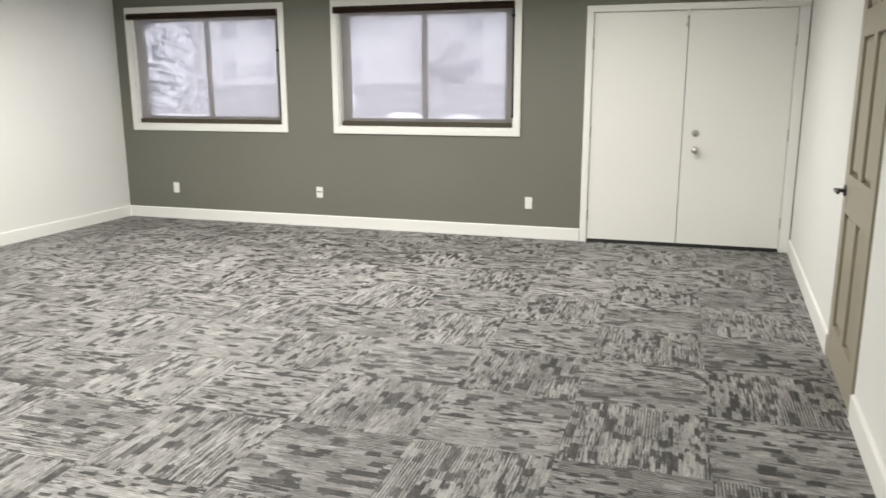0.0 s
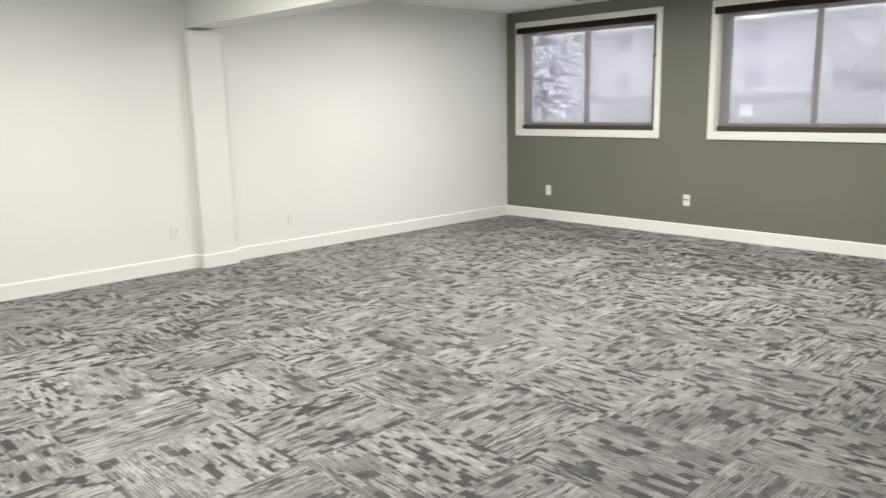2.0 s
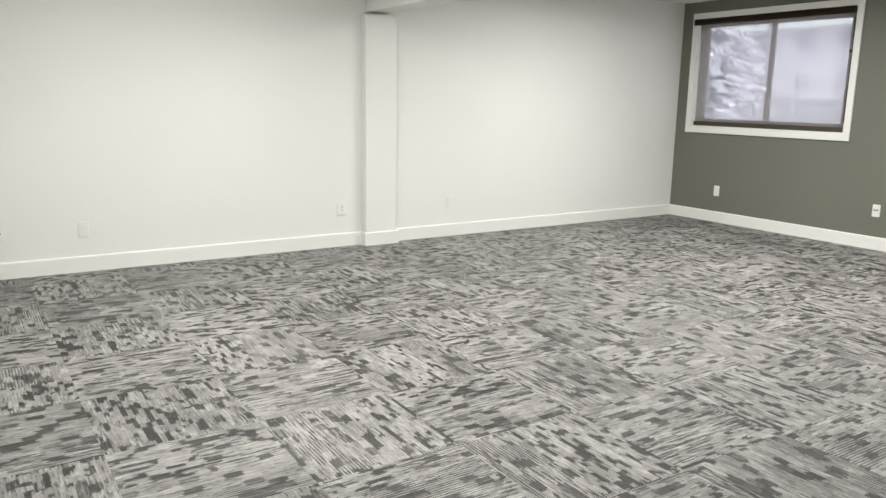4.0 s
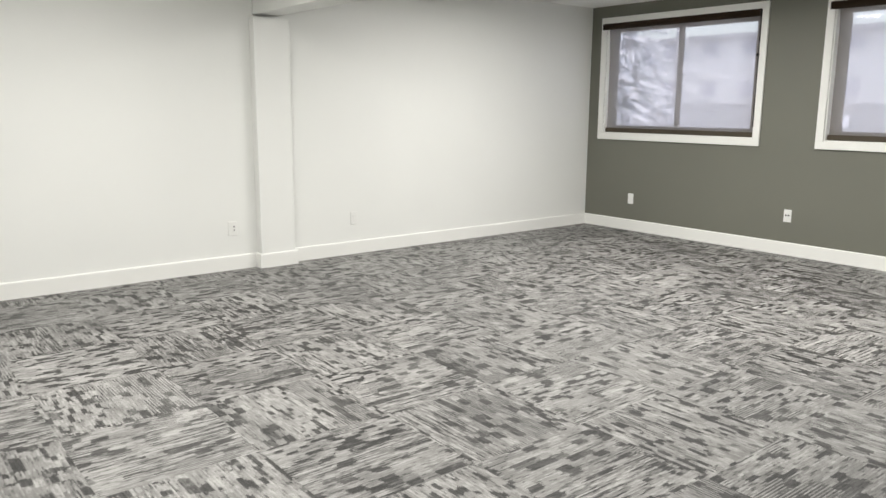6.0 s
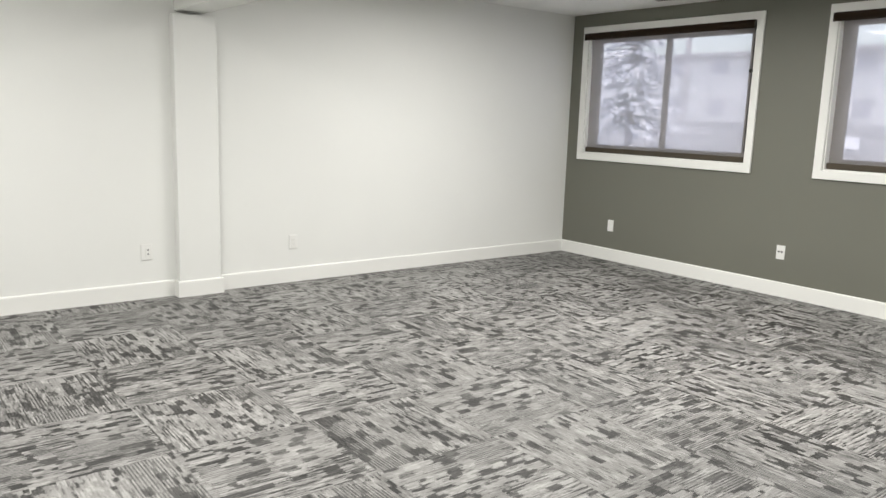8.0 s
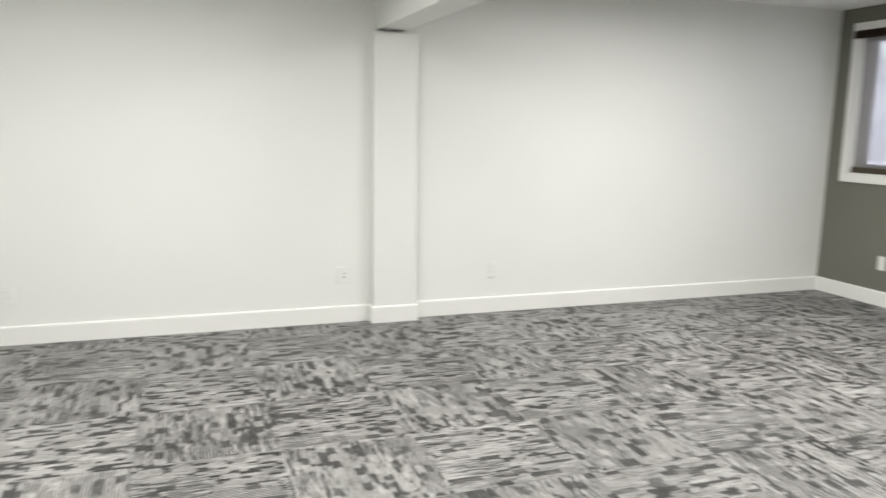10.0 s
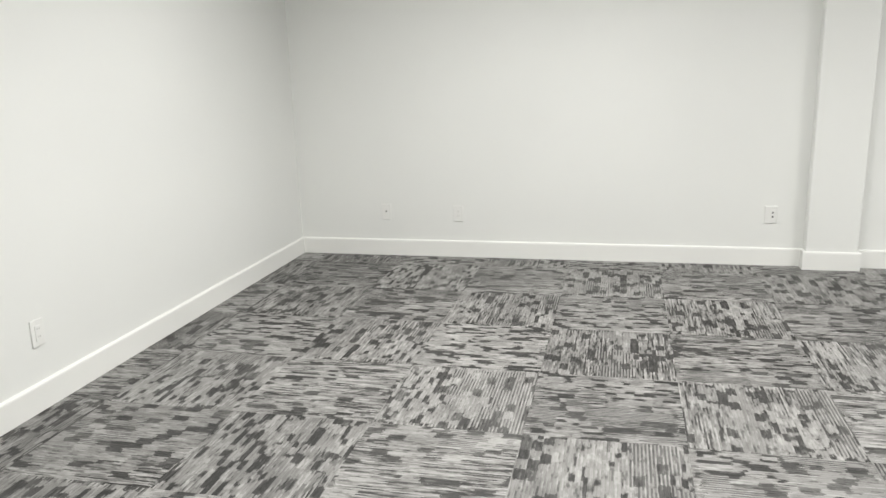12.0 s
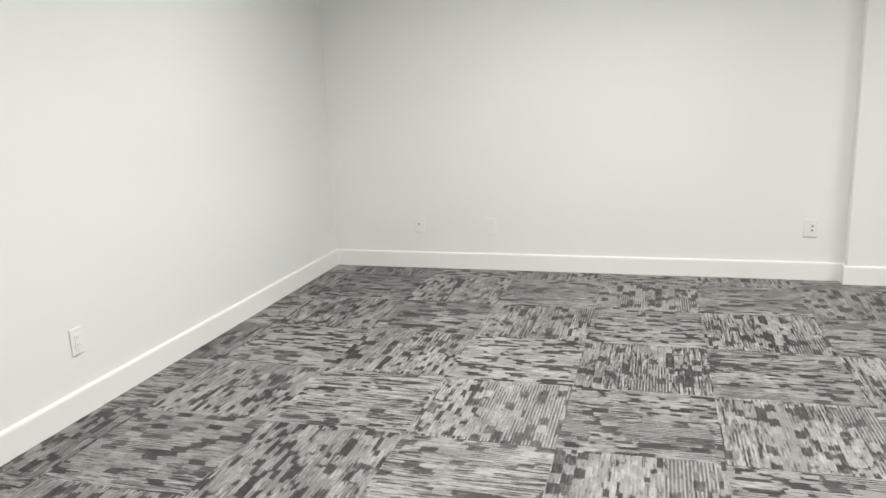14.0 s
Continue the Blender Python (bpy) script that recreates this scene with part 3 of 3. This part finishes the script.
# ---- exit sign above the double door ----
sign = thing("exit_sign", pose(5.945, 0, 2.222), "green exit sign box mounted above the double door", "exit sign")
part("housing", boxes(((0.0, -0.045, 0.0), (0.335, 0.0, 0.195), 0.006)), SIGN_DARK, sign, "dark green sign housing")
face = part("face", boxes(((0.014, -0.049, 0.014), (0.321, -0.0445, 0.181), 0.001)), SIGN_GREEN, sign, "green sign face")
txt = bpy.data.curves.new("exit_text", "FONT")
txt.body, txt.size, txt.align_x, txt.align_y, txt.extrude = "EXIT", 0.15, "CENTER", "CENTER", 0.001
txt.offset = 0.004
tmp = new("exit_text", txt)
letters = bpy.data.meshes.new_from_object(tmp.evaluated_get(bpy.context.evaluated_depsgraph_get()))
bpy.data.objects.remove(tmp)
letters.materials.clear()
letters.materials.append(SIGN_LETTER)
lt = new("lettering", letters)
lt.parent = face
lt.matrix_local = pose(0.1675, -0.0505, 0.0975, 90, 0, 0)
tagged(lt, "pale green EXIT letters")


# ---- ceiling lamps and vents ----
def build_lamp(x, y):
    lamp = thing("ceiling_lamp", pose(x, y, CEIL), "thin round white flush ceiling lamp, switched on", "ceiling light", "flush ceiling lamps")
    bm = bmesh.new()
    lathe(bm, [(0.168, -0.001), (0.168, -0.008), (0.163, -0.012), (0.154, -0.012)], pose(0, 0, 0), 40)
    part("trim_ring", bm, TRIM, lamp, "white metal rim", True)
    bm = bmesh.new()
    lathe(bm, [(0.154, -0.0125), (0.150, -0.0155), (0.120, -0.0170), (0.001, -0.0175)], pose(0, 0, 0), 40)
    part("diffuser", bm, LAMP_LENS, lamp, "glowing opal diffuser", True)


# fixtures for the known lamp and for the added, unseen ones
for lx, ly in LAMP_PLACES:
    build_lamp(lx, ly)


def build_vent(x, y, wd, dp, label):
    v = thing("ceiling_vent", pose(x, y, CEIL), label, "vent", "ceiling vents")
    t = 0.022
    part("frame", boxes(((-wd / 2, -dp / 2, -0.007), (wd / 2, -dp / 2 + t, 0.0), 0.002), ((-wd / 2, dp / 2 - t, -0.007), (wd / 2, dp / 2, 0.0), 0.002),
                        ((-wd / 2, -dp / 2 + t, -0.0068), (-wd / 2 + t, dp / 2 - t, 0.0), 0.002), ((wd / 2 - t, -dp / 2 + t, -0.0068), (wd / 2, dp / 2 - t, 0.0), 0.002)), TRIM, v)
    # no hole in the ceiling: a black plate gives the duct's shade
    part("backing", boxes(((-wd / 2 + t, -dp / 2 + t, -0.0015), (wd / 2 - t, dp / 2 - t, -0.0005), 0)), SLOT, v, "dark plate standing for the shade inside the duct")
    n = int((dp - 2 * t) / 0.016)
    for k in range(n):
        s = part("slat", boxes(((-wd / 2 + t, -0.0008, -0.005), (wd / 2 - t, 0.0008, 0.004), 0)), VENT_GREY, v, "grey metal slat")
        s.matrix_local = pose(0, -dp / 2 + t + (k + 0.5) * (dp - 2 * t) / n, -0.0045, 35, 0, 0)


build_vent(1.72, -0.84, 0.42, 0.16, "white louvred ceiling supply vent")
build_vent(1.36, -0.33, 0.26, 0.10, "small white louvred ceiling vent near the accent wall")


# ---- outdoors: snowy ground, fence, apartment house, trees ----
def rough_sheet(x0, x1, y0, y1, nx, ny, height):
    bm = bmesh.new()
    g = [[bm.verts.new((x0 + (x1 - x0) * i / nx, y0 + (y1 - y0) * j / ny, height(x0 + (x1 - x0) * i / nx, y0 + (y1 - y0) * j / ny))) for j in range(ny + 1)] for i in range(nx + 1)]
    for i in range(nx):
        for j in range(ny):
            bm.faces.new((g[i][j], g[i + 1][j], g[i + 1][j + 1], g[i][j + 1]))
    return bm


ground = part("ground", rough_sheet(-900, 900, -700, 1500, 60, 70, lambda x, y: -0.18), SNOW, None, "", True)
tagged(ground, "snow-covered ground reaching to the horizon", "ground", kind="structure")


def build_house():
    """Two-storey apartment house with lap siding, standing behind the fence."""
    h = thing("apartment_building", pose(0, 40, -0.18), "long two-storey white-sided apartment building under snow", "building")
    x0, x1, eave = -62.0, 34.0, 6.25
    part("wall", boxes(((x0, 0, 0), (x1, 11, eave), 0)), SIDING, h, "white lap siding wall")
    laps = bmesh.new()
    for k in range(36):
        z = 0.3 + k * 0.165
        box(laps, (x0, -0.03, z), (x1, 0.001, z + 0.02))
    tagged(part("siding_lap", laps, SIDING, h, "shadow edges of the siding laps"), kind="stuff")
    roof = bmesh.new()
    vs = [roof.verts.new(p) for p in ((x0 - .5, -0.6, eave), (x1 + .5, -0.6, eave), (x1 + .5, 5.5, eave + 0.35), (x0 - .5, 5.5, eave + 0.35), (x0 - .5, 11.6, eave), (x1 + .5, 11.6, eave))]
    roof.faces.new((vs[0], vs[1], vs[2], vs[3]))
    roof.faces.new((vs[3], vs[2], vs[5], vs[4]))
    roof.faces.new((vs[0], vs[4], vs[5], vs[1]))
    roof.faces.new((vs[0], vs[3], vs[4]))
    roof.faces.new((vs[1], vs[5], vs[2]))
    part("roof", roof, SNOW, h, "snow-laden low roof")
    part("fascia", boxes(((x0 - .5, -0.66, eave - 0.22), (x1 + .5, -0.6, eave + 0.02), 0)), FENCE, h, "grey eave board")
    for cx in (-54.0, -48.0, -42.4, -33.3, -27.2, -24.0, -21.2, -14.7, -6.5, -3.4, 2.6, 11.7, 20.8):
        for z in (2.2, 4.88):
            win = part("window", boxes(((cx - 0.52, -0.05, z), (cx + 0.52, -0.005, z + 1.08), 0.01)), FAR_PANE, h, "grey reflecting window")
            part("frame", boxes(((cx - 0.60, -0.08, z - 0.09), (cx + 0.60, -0.01, z), 0), ((cx - 0.60, -0.08, z + 1.08), (cx + 0.60, -0.01, z + 1.16), 0),
                                ((cx - 0.016, -0.06, z), (cx + 0.016, -0.01, z + 1.08), 0)), SIDING, win, "white window frame")
    part("air_conditioner", boxes(((-8.0, -0.45, 3.98), (-7.3, -0.005, 4.42), 0.03)), FENCE, h, "grey wall-mounted air conditioner")
    porch = part("porch_roof", boxes(((-9.6, -2.0, 2.75), (-6.4, 0.0, 2.98), 0.03)), FENCE, h, "grey entrance canopy")
    for px in (-9.4, -6.7):
        part("post", boxes(((px, -1.9, 0), (px + 0.15, -1.75, 2.75), 0)), FENCE, porch, "grey canopy post")
    part("entrance", boxes(((-8.7, -0.06, 0), (-7.3, -0.005, 2.3), 0)), FAR_PANE, h, "grey entrance door")


build_house()

fence = thing("fence", pose(0, 30, -0.18), "weathered grey board fence across the yard", "fence")
FX0, FX1, FSTEP = -44.0, 24.0, 0.24
board_me = None
for k in range(int((FX1 - FX0) / FSTEP)):
    if board_me is None:
        b = part("board", boxes(((0, 0, 0.05), (FSTEP - 0.02, 0.025, 1.78), 0.004)), FENCE, fence)
        board_me = b.data
    else:
        b = new("board", board_me)
        b.parent = fence
    b.location = (FX0 + k * FSTEP, 0.006 * math.sin(k * 7.1), 0.02 * math.sin(k * 3.7))
for z in (0.4, 1.4):
    part("rail", boxes(((FX0, 0.028, z), (FX1, 0.07, z + 0.09), 0)), FENCE, fence)


def build_mound(x, y, r, h):
    bm = bmesh.new()
    bmesh.ops.create_icosphere(bm, subdivisions=4, radius=1.0)
    for v in bm.verts:
        n = noise.noise(v.co * 1.7 + Vector((x, y, 0)))
        v.co = Vector((v.co.x * r * (1 + 0.25 * n), v.co.y * r * 0.5 * (1 + 0.25 * n), max(v.co.z, -0.05) * h * (1 + 0.35 * n)))
    ob = part("snow_mound", bm, SNOW, None, "", True)
    ob.matrix_world = pose(x, y, -0.18)
    tagged(ob, "low heap of ploughed white snow", "snow", "snow heaps in the yard")


for mx, my, mr, mh in ((-6.05, 26.0, 1.1, 0.5), (-3.45, 26.0, 1.0, 0.45), (-17.5, 25, 2.6, 0.35)):
    build_mound(mx, my, mr, mh)

meter = thing("utility_box", pose(-8.77, 26.0, -0.18), "white snow-topped utility box on a short post", "utility box")
part("cabinet", boxes(((-0.24, -0.15, 0.78), (0.24, 0.15, 1.25), 0.02)), SNOW, meter)
part("post", boxes(((-0.06, -0.06, 0.0), (0.06, 0.06, 0.78), 0.01)), FENCE, meter, "grey post")


def build_spruce(x, y, height, spread, seed):
    """A snow-loaded spruce: tapered trunk, whorls of drooping boughs with needle clumps and snow on top."""
    rng = random.Random(seed)
    t = thing("spruce_tree", pose(x, y, -0.18), "tall spruce with snow-laden drooping boughs", "tree", "trees of the yard")
    tr = bmesh.new()
    cyl(tr, pose(0, 0, 0), 0.17, 0.02, height, 10)
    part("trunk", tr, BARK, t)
    needles, snow = [], []
    nf, sf = [], []

    def spray(vs, fs, p, d, side, ln, wd, droop):
        """A small pointed spray of needles."""
        k = len(vs)
        e = p + d * ln + Vector((0, 0, -droop * ln))
        m = p + d * ln * 0.5 + Vector((0, 0, 0.06 * ln))
        vs += [tuple(p), tuple(m + side * wd), tuple(e), tuple(m - side * wd)]
        fs.append((k, k + 1, k + 2, k + 3))

    def pad(vs, fs, p, d, side, ln, wd, thick):
        """A flat-bottomed cushion of snow with a raised middle."""
        k = len(vs)
        rim = [p + d * ln * c + side * wd * sn for c, sn in ((-1, 0), (-0.5, 0.8), (0.4, 0.9), (1, 0), (0.5, -0.8), (-0.4, -0.9))]
        vs += [tuple(q + Vector((0, 0, rng.uniform(-0.03, 0.03)))) for q in rim] + [tuple(p + Vector((0, 0, thick)))]
        fs += [(k + q, k + (q + 1) % 6, k + 6) for q in range(6)] + [tuple(range(k + 5, k - 1, -1))]

    z = 1.3
    while z < height - 0.15:
        reach = spread * (1 - z / height) ** 0.8 + 0.1
        n = 7 if z < height * 0.7 else 5
        for q in range(n):
            ang = 2 * math.pi * (q + rng.random() * 0.9) / n
            d = Vector((math.cos(ang), math.sin(ang), 0))
            side = Vector((-d.y, d.x, 0))
            ln = reach * rng.uniform(0.6, 1.15)
            lift = rng.uniform(-0.12, 0.12)
            steps = max(3, int(ln / 0.21))
            for s in range(steps):
                f = (s + 0.6) / steps
                p = d * ln * f + Vector((0, 0, z + lift - 0.24 * ln * f * f + 0.06 * ln * f))
                for sg in (-1, -0.4, 0.4, 1):
                    dd = (d * 0.7 + side * sg * rng.uniform(0.6, 1.1)).normalized()
                    sz = rng.uniform(0.16, 0.32) * (1.15 - 0.4 * f)
                    sd = Vector((-dd.y, dd.x, rng.uniform(-0.5, 0.5)))
                    spray(needles, nf, p, dd, sd, sz, sz * 0.30, rng.uniform(0.1, 0.9))
                if f > 0.45 and rng.random() < 0.05 + 0.10 * f:
                    pad(snow, sf, p + side * rng.uniform(-0.15, 0.15) + Vector((0, 0, 0.03)), side, d, rng.uniform(0.10, 0.26), rng.uniform(0.05, 0.12), rng.uniform(0.04, 0.08))
        z += rng.uniform(0.17, 0.27)
    # the crown's colour is paled to stand for haze around the tree
    for name, vs, fs, mat, lab in (("crown", needles, nf, NEEDLES, "needle sprays with haze put into their pale colour"), ("snow_load", snow, sf, FROST, "snow lying on the boughs")):
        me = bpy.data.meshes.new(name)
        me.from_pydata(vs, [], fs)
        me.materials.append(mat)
        ob = new(name, me)
        ob.parent = t
        tagged(ob, lab, kind="stuff")


build_spruce(-15.2, 20.0, 11.0, 2.5, 8)

# utility pole by the house
pole = thing("utility_pole", pose(-25.2, 38.0, -0.18), "tall grey wooden utility pole beside the building", "pole")
bm = bmesh.new()
cyl(bm, pose(0, 0, 0), 0.22, 0.16, 10.0, 14)
part("shaft", bm, BARK, pole)
part("crossarm", boxes(((-1.1, -0.2, 9.2), (1.1, -0.08, 9.34), 0.01)), BARK, pole)


def build_bare_tree(x, y, height, seed):
    """A leafless tree with snow along its limbs."""
    rng = random.Random(seed)
    t = thing("bare_tree", pose(x, y, -0.18), "leafless tree with snow lying along its limbs", "tree", "trees of the yard")
    wood, caps = bmesh.new(), bmesh.new()

    def limb(p, d, ln, r, depth):
        q = p + d * ln
        m = Matrix.Translation(p) @ d.to_track_quat("Z", "Y").to_matrix().to_4x4()
        cyl(wood, m, r, r * 0.65, ln, 6)
        if depth > 1 and abs(d.z) < 0.8:
            cyl(caps, Matrix.Translation((0, 0, r * 0.8 + 0.006)) @ m, r * 0.5 + 0.008, r * 0.3 + 0.006, ln, 5)
        if depth < 4:
            for k in range(4 if depth else 6):
                a = rng.uniform(0, 2 * math.pi)
                nd = (d * rng.uniform(0.5, 0.9) + Vector((math.cos(a), math.sin(a), rng.uniform(-0.1, 0.5))) * 0.75).normalized()
                limb(p + d * ln * rng.uniform(0.55, 1.0), nd, ln * rng.uniform(0.5, 0.72), r * 0.55, depth + 1)

    limb(Vector((0, 0, 0)), Vector((0.03, 0.02, 1)).normalized(), height * 0.42, 0.075, 0)
    part("trunk", wood, BARK, t, "grey-brown branching trunk")
    tagged(part("snow_load", caps, FROST, t, "snow lying on the limbs"), kind="stuff")


build_bare_tree(-7.4, 33.5, 6.4, 5)


# ---- carpet tiles, quarter-turned like a checkerboard ----
TILE, X_LINE, Y_LINE = 0.60, 1.447, -5.640


def tile_mesh(lo, hi):
    """A carpet tile with softly rounded upper edges; lo and hi are its corners in its own frame."""
    g, e, dz = 0.0002, 0.0014, 0.0006
    bm = bmesh.new()
    rings = []
    for ins, z in ((g, -0.008), (g, -dz), (g + e, 0.0)):
        rings.append([bm.verts.new((x, y, z)) for x, y in ((lo[0] + ins, lo[1] + ins), (hi[0] - ins, lo[1] + ins), (hi[0] - ins, hi[1] - ins), (lo[0] + ins, hi[1] - ins))])
    for a, b in zip(rings, rings[1:]):
        for k in range(4):
            bm.faces.new((a[k], a[(k + 1) % 4], b[(k + 1) % 4], b[k]))
    bm.faces.new(rings[-1])
    me = bpy.data.meshes.new("carpet_tile")
    bm.to_mesh(me)
    bm.free()
    me.materials.append(CARPET)
    return me


tile_meshes = {}
i0, i1 = math.floor((0 - X_LINE) / TILE), math.ceil((EAST - X_LINE) / TILE)
j0, j1 = math.floor((SOUTH - Y_LINE) / TILE), math.ceil((0 - Y_LINE) / TILE)
for i in range(i0, i1):
    for j in range(j0, j1):
        ax, bx = max(X_LINE + i * TILE, 0.0), min(X_LINE + (i + 1) * TILE, EAST - 0.005)
        ay, by = max(Y_LINE + j * TILE, SOUTH), min(Y_LINE + (j + 1) * TILE, -0.012 if i < 6 else 0.0)
        cx, cy = X_LINE + (i + 0.5) * TILE, Y_LINE + (j + 0.5) * TILE
        lo, hi = (ax - cx, ay - cy), (bx - cx, by - cy)
        turned = (i + j) % 2 == 1
        if turned:      # rows run north-south: the tile's own frame is turned by a quarter
            lo, hi = (lo[1], -hi[0]), (hi[1], -lo[0])
        key = tuple(round(c, 4) for c in (*lo, *hi))
        if key not in tile_meshes:
            tile_meshes[key] = tile_mesh(lo, hi)
        ob = new("carpet_tile", tile_meshes[key])
        ob.parent = floor
        ob.matrix_local = pose(cx, cy, 0.0, 0, 0, 90 if turned else 0)
